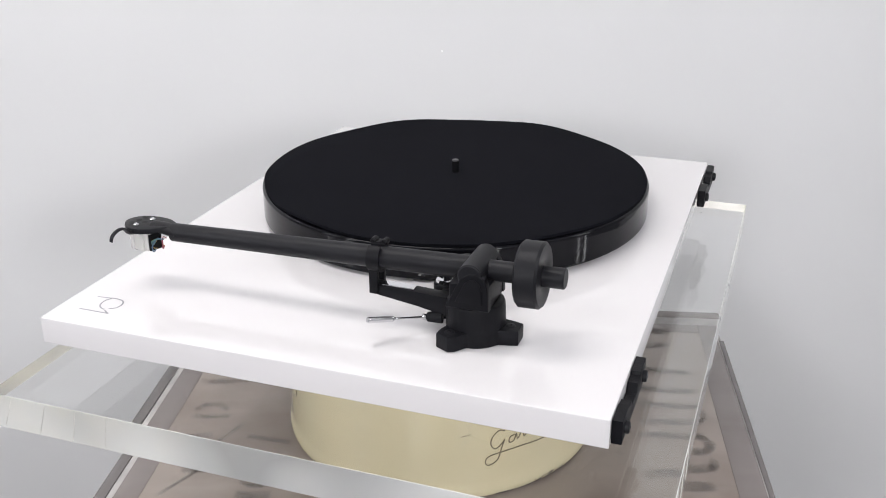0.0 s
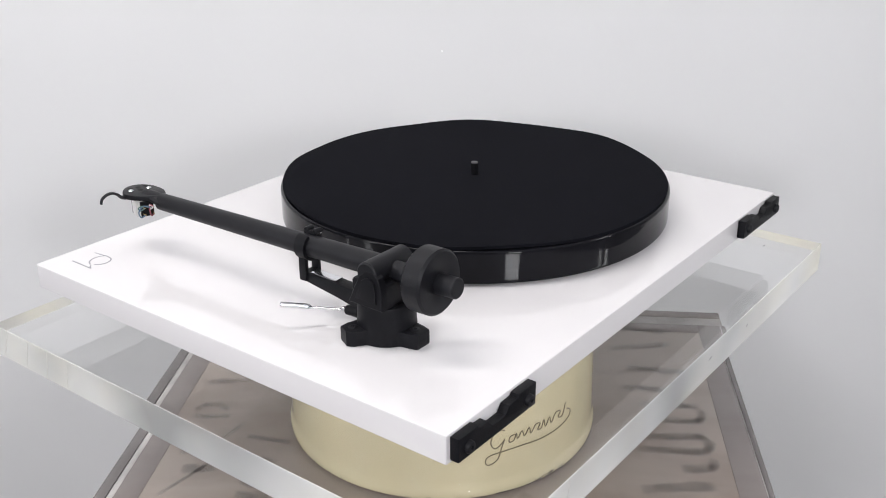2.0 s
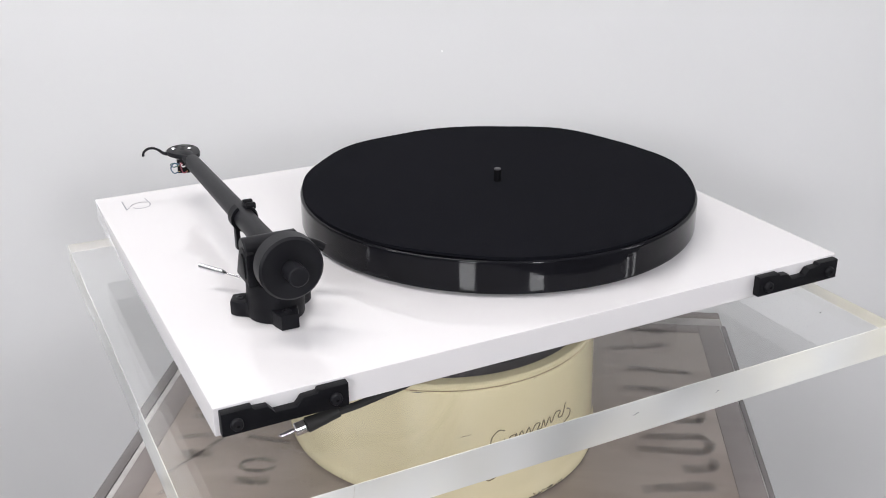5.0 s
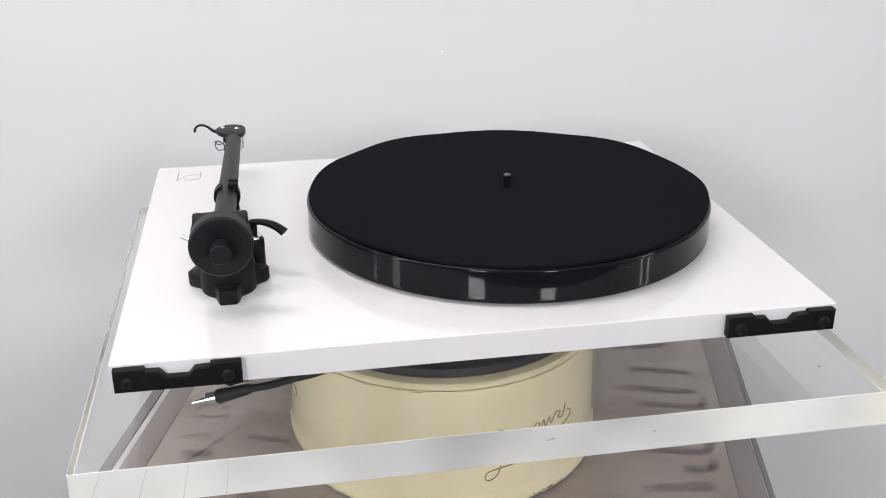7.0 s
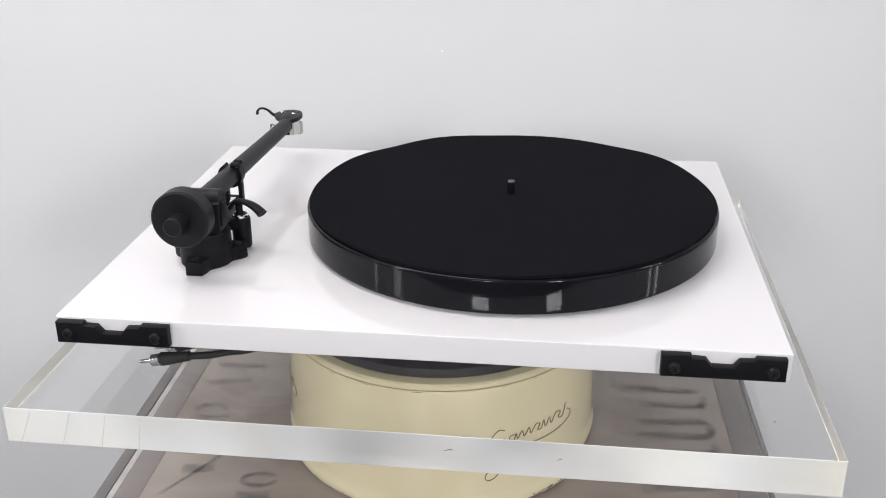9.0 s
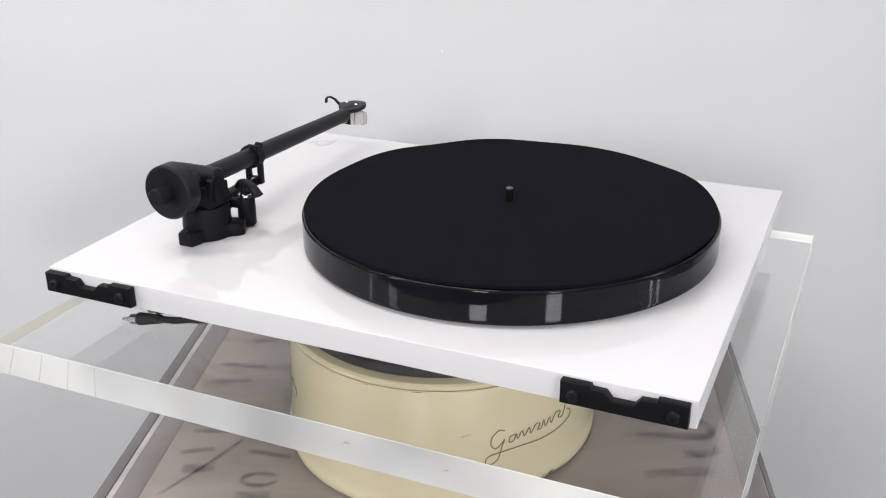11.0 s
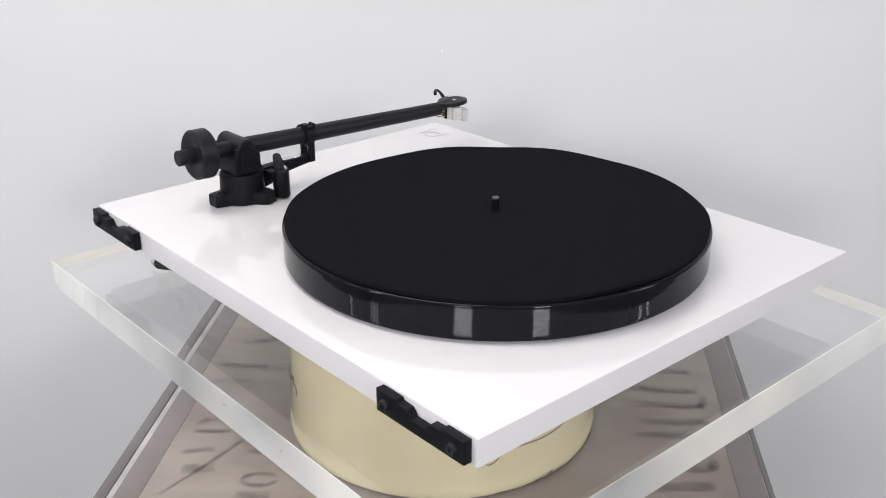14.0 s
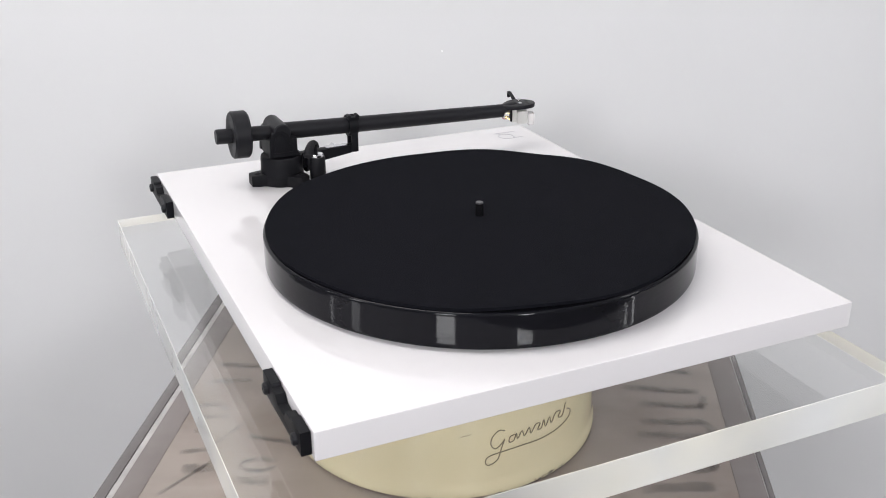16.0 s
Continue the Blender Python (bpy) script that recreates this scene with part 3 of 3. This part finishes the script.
def arm_base():
    ctrl = []
    for k in range(96):
        a = 2 * math.pi * k / 96
        r = 0.0180
        for c, reach in ((radians(-27), 0.0278), (radians(90), 0.0278), (radians(207), 0.0276)):
            d = abs((a - c + math.pi) % (2 * math.pi) - math.pi)
            w = 0.0070
            if d < 1.2:
                flat_tip = reach / math.cos(d) if d < 0.2 else 0
                lobe = max(flat_tip if abs(reach * math.tan(d)) < w else 0, 0.0180 + (reach - 0.0180) * math.exp(-(d / 0.36) ** 4))
                r = max(r, min(lobe, reach * 1.02))
        ctrl.append((BX + r * math.cos(a), BY + r * math.sin(a)))
    base = fit_in("arm_base", prism(ctrl, 0.0001, 0.0100, "z", 0.0012), PLASTIC, player, "black three-lobed arm base")
    fit_in("base_column", lathe([(0, 0.0085), (0.0182, 0.0085), (0.0180, 0.0110), (0.0178, 0.0140), (0.0175, 0.0228), (0.0169, 0.0244), (0.0155, 0.0252), (0, 0.0252)], BX, BY, n=48), PLASTIC, base)
    for c, reach in ((radians(-27), 0.0218), (radians(90), 0.0215), (radians(207), 0.0218)):
        fit_in("screw", lathe([(0, 0.0090), (0.0030, 0.0090), (0.0030, 0.0102), (0.0022, 0.0106), (0.0012, 0.0106), (0.0010, 0.0098), (0, 0.0098)], BX + reach * math.cos(c), BY + reach * math.sin(c), n=16), SATIN, base, "dark socket screw")


arm_base()


def yoke():
    y = fit_in("bearing_yoke", box(BX - 0.0140, BX + 0.0180, BY - 0.011, BY + 0.0128, 0.0250, 0.0415, 0.0020, 3), PLASTIC, player, "black bearing yoke")
    for sx in (-1, 1):
        out = [(BY - 0.0125, 0.0262), (BY + 0.0135, 0.0262), (BY + 0.0128, 0.0400), (BY + 0.0108, 0.0462), (BY + 0.0065, 0.0490), (BY + 0.0015, 0.0488), (BY - 0.0035, 0.0450), (BY - 0.0085, 0.0350)]
        face = 0.0158 if sx < 0 else 0.0198
        a, b = sorted((BX + sx * (face - 0.0058), BX + sx * face))
        c = fit_in("cheek", prism(out, a, b, "x", 0.0012, 3), PLASTIC, y)
        inner = [(BY + 0.0035 + (u - BY - 0.0035) * 0.62, 0.0385 + (v - 0.0385) * 0.66) for u, v in out]
        a, b = sorted((BX + sx * face, BX + sx * (face + 0.0010)))
        fit_in("bearing_cover", prism(inner, a, b, "x", 0.0005), PLASTIC, c, "raised black cover plate")


yoke()

# the arm lies nearly along the side of the board; slightly falling to the head
A0, A1 = Vector((0.2097, 0.0830, 0.0440)), Vector((0.2066, -0.1240, 0.0382))
RUN = (A1 - A0).normalized()


def along(s, dx=0.0, dz=0.0):
    return A0 + RUN * s + Vector((dx, 0, dz))


fit_in("bearing_barrel", rod((BX - 0.0156, 0.0862, 0.0466), (BX + 0.0192, 0.0862, 0.0466), 0.0074, 0.0074, 40, 0.001), SATIN, player, "black cross barrel of the arm bearing")
fit_in("arm_tube", rod(along(-0.004), along((A1 - A0).length), 0.0073, 0.0060, 40), SATIN, player, "tapered satin black arm tube")
fit_in("rear_stub", rod(along(-0.003), along(-0.0550), 0.0062, 0.0062, 32), SATIN, player, "black threaded rear stub")
CW = along(-0.0285)
m_cw = Matrix.Translation(CW + Vector((0, 0, 0.0004))) @ (-RUN).to_track_quat("Z", "Y").to_matrix().to_4x4()
fit_in("counterweight", lathe([(0, 0.0005), (0.0182, 0), (0.0196, 0.0014), (0.0196, 0.0126), (0.0182, 0.0140), (0.0100, 0.0140), (0.0085, 0.0133), (0, 0.0133)], n=64, m=m_cw), SATIN, player, "round black counterweight")


def head():
    z = 0.0396
    c = [(0.2090, -0.1225), (0.2132, -0.1280), (0.2182, -0.1340), (0.2212, -0.1420), (0.2205, -0.1480), (0.2165, -0.1535), (0.2100, -0.1570), (0.2035, -0.1560), (0.1990, -0.1515), (0.1968, -0.1440), (0.1972, -0.1350), (0.1992, -0.1285), (0.2035, -0.1225)]
    out = [(p.x, p.y) for p in smooth_line([(u, v, 0) for u, v in c], 4)]
    h = fit_in("headshell", prism(out, z, z + 0.0038, "z", 0.0008), SATIN, player, "flat black headshell")
    for x, y in ((0.2156, -0.1454), (0.2039, -0.1407)):
        fit_in("screw", lathe([(0, z + 0.0037), (0.0018, z + 0.0037), (0.0019, z + 0.0046), (0.0012, z + 0.0052), (0, z + 0.0050)], x, y, n=16), STEEL, h, "silver cartridge screw")
    for x, y in ((0.2112, -0.1375), (0.2090, -0.1432), (0.2068, -0.1490), (0.2120, -0.1512), (0.2012, -0.1480)):
        fit_in("hole", lathe([(0, z + 0.0038), (0.0017, z + 0.0038), (0.0019, z + 0.00395), (0, z + 0.00396)], x, y, n=14), RUBBER, h, "dark round hole in the headshell")
    lift = smooth_line([(0.2160, -0.1450, 0.0415), (0.2205, -0.1455, 0.0408), (0.2240, -0.1452, 0.0418), (0.2275, -0.1448, 0.0450), (0.2315, -0.1447, 0.0470), (0.2355, -0.1456, 0.0466), (0.2384, -0.1470, 0.0440), (0.2391, -0.1477, 0.0408)], 5)
    n = len(lift)
    fit_in("finger_lift", sweep(lift, [0.0030 - 0.0014 * min(1, 2.2 * i / n) for i in range(n)], n=12, flat=0.6), SATIN, h, "curved black finger lift")
    neck = smooth_line([(0.2066, -0.1200, 0.0386), (0.2072, -0.1260, 0.0400), (0.2082, -0.1320, 0.0412), (0.2090, -0.1375, 0.0416)], 4)
    fit_in("neck", sweep(neck, [0.0064 - 0.0012 * i / len(neck) for i in range(len(neck))], n=20, flat=0.62), SATIN, h)
    x, y = 0.2095, -0.1400
    # cartridge
    m = Matrix.Translation((x, y, 0)) @ Matrix.Rotation(radians(-20), 4, "Z")

    def local(bm):
        bmesh.ops.transform(bm, matrix=m, verts=bm.verts)
        return bm
    cart = fit_in("cartridge", local(box(-0.0062, 0.0062, -0.0100, -0.0001, z - 0.0150, z - 0.0030, 0.0012)), CARTWHITE, player, "milky white cartridge body")
    fit_in("stylus_guard", local(box(-0.0052, 0.0052, -0.0165, -0.0101, z - 0.0170, z - 0.0055, 0.0018, 3)), MILKY, cart, "white stylus guard")
    fit_in("motor_block", local(box(-0.0050, 0.0050, 0.0, 0.0042, z - 0.0138, z - 0.0001, 0.0006)), CARTWHITE, cart, "pale cartridge rear block")
    fit_in("terminal_plate", local(box(-0.0046, 0.0046, 0.0043, 0.0060, z - 0.0132, z - 0.0020, 0.0004)), PLASTIC, cart, "dark terminal plate")
    for i, (u, w) in enumerate(((-0.003, -0.0105), (0.003, -0.0105), (-0.003, -0.0055), (0.003, -0.0055))):
        fit_in("pin", local(rod((u, 0.0061, z + w), (u, 0.0105, z + w), 0.0006, 0.0006, 10)), BRASS, cart, "gilt contact pin")
        pts = smooth_line([(u, 0.0100, z + w), (u * 1.2 + 0.0030, 0.0122, z + w - 0.0005), (u * 1.3 + 0.0046, 0.0140, z + w * 0.6), (u * 0.8 + 0.003, 0.0150, z - 0.0020), (u * 0.4, 0.0165, z - 0.0030)], 5)
        fit_in("lead", local(sweep(pts, 0.00048, n=8)), WIRES[i], cart, "thin coloured cartridge lead")


head()


def rest():
    out = [(0.0700, 0.0100), (0.0700, 0.0235), (0.0460, 0.0246), (0.0172, 0.0256), (0.0172, 0.0196), (0.0215, 0.0186), (0.0460, 0.0150)]
    r = fit_in("arm_rest_bracket", prism([(u + 0.0022, v) for u, v in out], 0.2042, 0.2132, "x", 0.0010), PLASTIC, player, "black arm rest bracket")
    fit_in("bracket_plate", box(0.2055, 0.2119, 0.0250, 0.0460, 0.0249, 0.0258, 0.0003), STEEL, r, "thin bright metal strip")
    for x in (0.2025, 0.2135):
        fit_in("post", box(x - 0.0015, x + 0.0015, 0.0180, 0.0236, 0.0200, 0.0372, 0.0006), PLASTIC, r)
    fit_in("post", box(0.2017, 0.2143, 0.0196, 0.0236, 0.0200, 0.0228, 0.0005), PLASTIC, r)
    c = along(0.0615)
    bm = bmesh.new()
    inner, outer, n = 0.0070, 0.0092, 28
    a0, a1 = radians(100), radians(425)
    ring = []
    for k in range(n + 1):
        a = a0 + (a1 - a0) * k / n
        ca, sa = math.cos(a), math.sin(a)
        ring.append([bm.verts.new((c.x + rr * ca, c.y + yy, c.z + rr * sa)) for rr, yy in ((inner, -0.0040), (outer, -0.0040), (outer, 0.0040), (inner, 0.0040))])
    for p, q in zip(ring, ring[1:]):
        for j in range(4):
            bm.faces.new((p[j], p[(j + 1) % 4], q[(j + 1) % 4], q[j]))
    bm.faces.new(ring[0])
    bm.faces.new(ring[-1][::-1])
    bmesh.ops.recalc_face_normals(bm, faces=bm.faces)
    clip = fit_in("arm_clip", bm, PLASTIC, r, "black arm rest clip")
    fit_in("clip_lock", box(c.x - 0.0082, c.x - 0.0008, c.y - 0.0046, c.y + 0.0046, c.z + 0.0058, c.z + 0.0086, 0.0008), PLASTIC, r)
    for dy in (-0.0036, 0.0036):
        fit_in("clip_ear", rod((c.x - 0.0080, c.y + dy, c.z + 0.0086), (c.x - 0.0014, c.y + dy, c.z + 0.0088), 0.0019, 0.0019, 16), PLASTIC, r, "rounded black clip ear")
    for dy in (-0.0053, 0.0053):
        fit_in("rivet", rod((c.x - 0.0060, c.y + dy, c.z + 0.0076), (c.x - 0.0060, c.y + dy * 0.85, c.z + 0.0076), 0.0007, 0.0007, 10), STEEL, r, "small bright rivet")


rest()


def cue_lift():
    x, y = 0.1918, 0.0585
    post = fit_in("lift_column", lathe([(0, 0.0012), (0.0060, 0.0012), (0.0068, 0.0024), (0.0068, 0.0225), (0.0062, 0.0238), (0, 0.0238)], x, y, n=32), PLASTIC, player, "black cueing lift column")
    fit_in("collar", lathe([(0, 0.0239), (0.0054, 0.0239), (0.0054, 0.0256), (0.0048, 0.0262), (0, 0.0262)], x, y, n=28), STEEL, post, "bright metal collar")
    fit_in("column_arm", box(x, BX - 0.002, y + 0.001, y + 0.008, 0.0160, 0.0225, 0.001), PLASTIC, post)
    pts = smooth_line([(0.1990, 0.0572, 0.0300), (0.1945, 0.0597, 0.0350), (0.1895, 0.0625, 0.0368), (0.1830, 0.0660, 0.0370), (0.1765, 0.0695, 0.0352), (0.1712, 0.0723, 0.0318)], 6)
    n = len(pts)
    fit_in("cueing_lever", sweep(pts, [0.0032 + 0.0012 * max(0.0, i / n - 0.5) / 0.5 for i in range(n)], n=14, flat=0.6), PLASTIC, player, "curved black cueing lever")
    fit_in("lever_stem", rod((x, y + 0.002, 0.0255), (x, y + 0.002, 0.0345), 0.0026, 0.0026, 16), PLASTIC, post)


cue_lift()


def bias_rod():
    a, b = Vector((0.2135, 0.0533, 0.0090)), Vector((0.2426, 0.0283, 0.0165))
    mid = a + (b - a) * 0.50
    bm = rod(a, mid, 0.0007, 0.0007, 12)
    rod(mid, a + (b - a) * 0.56, 0.0007, 0.0017, 16, bm=bm)
    rod(a + (b - a) * 0.56, b, 0.0018, 0.0018, 20, bm=bm)
    r = fit_in("bias_rod", bm, STEEL, player, "thin silver anti-skate rod with a thick end")
    fit_in("ball", lathe([(0, -0.0021)] + [(0.0021 * math.cos(t * math.pi / 10), 0.0021 * math.sin(t * math.pi / 10)) for t in range(-4, 5)] + [(0, 0.0021)], n=20, m=Matrix.Translation(a)), STEEL, r, "small silver ball")
    fit_in("boss", rod(a + Vector((-0.0006, 0.0012, 0)), (0.2105, 0.0640, 0.0095), 0.0030, 0.0042, 16), PLASTIC, r, "black boss")


bias_rod()


def leads():
    """Two signal plugs on black cable, hanging under the back edge."""
    for k, (dx, dy, dz) in enumerate(((0.0, 0.0, 0.0), (-0.006, -0.013, 0.004))):
        o = Vector((0.2190 + dx, 0.1590 + dy, -0.0384 + dz))
        d = Vector((0.975, -0.06, -0.21)).normalized()
        bm = rod(o - d * 0.021, o, 0.0032, 0.0047, 20)
        plug = fit_in("plug", bm, RUBBER, player, "black signal plug with silver tip")
        fit_in("plug_shell", rod(o + d * 0.0001, o + d * 0.0070, 0.0040, 0.0040, 20), STEEL, plug, "silver plug shell")
        fit_in("plug_tip", rod(o + d * 0.0071, o + d * 0.0165, 0.0016, 0.0013, 14), STEEL, plug, "silver plug tip")
        pts = smooth_line([o - d * 0.020, o - d * 0.034 + Vector((0, 0, -0.001)), Vector((0.172, 0.165 + dy, -0.0270)), Vector((0.155, 0.165 + dy, -0.0235)), Vector((0.130, 0.150 + dy, -0.0215)), Vector((0.100, 0.120 + dy, -0.0205)), Vector((0.070, 0.090 + dy, -0.0205))], 8)
        fit_in("lead", sweep(pts, 0.0024, n=10), RUBBER, plug, "black cable")
    fit_in("cable_clip", box(0.148, 0.162, 0.157, 0.171, -0.0205, -0.0177, 0.0008), PLASTIC, player, "small black cable clip")


leads()

# ---- felt mat, lying on the platter ----


def felt_mat():
    bm = bmesh.new()
    n, rings = 180, [0.0, 0.05, 0.10, 0.125, 0.1440, 0.1492]
    ridges = [(-142, 0.0022), (167, 0.0022), (-62, 0.0020), (-27, 0.0020), (46, 0.0014), (-101, 0.0006), (110, 0.0008)]

    def lift(deg, r):
        h = 0.0
        for c, top in ridges:
            d = abs((deg - c + 180) % 360 - 180)
            h += 0.85 * top * (0.5 + 0.5 * math.cos(math.pi * min(1.0, d / 22.0))) * max(0.0, (r - 0.115) / 0.0342)
        return h
    top, low = [], []
    for r in rings:
        if r == 0:
            top.append([bm.verts.new((PX, 0, 0.0020))])
            low.append([bm.verts.new((PX, 0, 0.0))])
            continue
        top.append([bm.verts.new((PX + r * math.cos(2 * math.pi * k / n), r * math.sin(2 * math.pi * k / n), 0.0020 + lift(360 * k / n, r))) for k in range(n)])
        low.append([bm.verts.new((PX + r * math.cos(2 * math.pi * k / n), r * math.sin(2 * math.pi * k / n), 0.0 + lift(360 * k / n, r))) for k in range(n)])
    for rows in (top, low):
        for a, b in zip(rows, rows[1:]):
            for k in range(n):
                if len(a) == 1:
                    bm.faces.new((a[0], b[k], b[(k + 1) % n]))
                else:
                    bm.faces.new((a[k], a[(k + 1) % n], b[(k + 1) % n], b[k]))
    for k in range(n):
        bm.faces.new((top[-1][k], top[-1][(k + 1) % n], low[-1][(k + 1) % n], low[-1][k]))
    shift(bm, (-AX, -AY, 0))
    return tagged(put(bm, "platter_mat", FELT), "black felt mat with slightly lifted edge, lying on the platter", "mat")


mat_thing = felt_mat()
MAT_AT = mat_thing.location.copy()
MAT_Z = Z0 + 0.0257


# ---- what moves ----
def motions():
    times = [0.0] + [float(k) for k in range(1, 16)] + [16.0]
    walk(player, [(t, pose(0, 0, Z0 + SHELF, 0, 0, turn(t))) for t in times])
    walk(shelf, [(t, pose(0, 0, Z0 + SHELF - SLAB, 0, 0, turn(t))) for t in times])
    walk(mat_thing, [(t, pose(0, 0, MAT_Z, 0, 0, turn(t)) @ Matrix.Translation((MAT_AT.x, MAT_AT.y, 0))) for t in times])


motions()
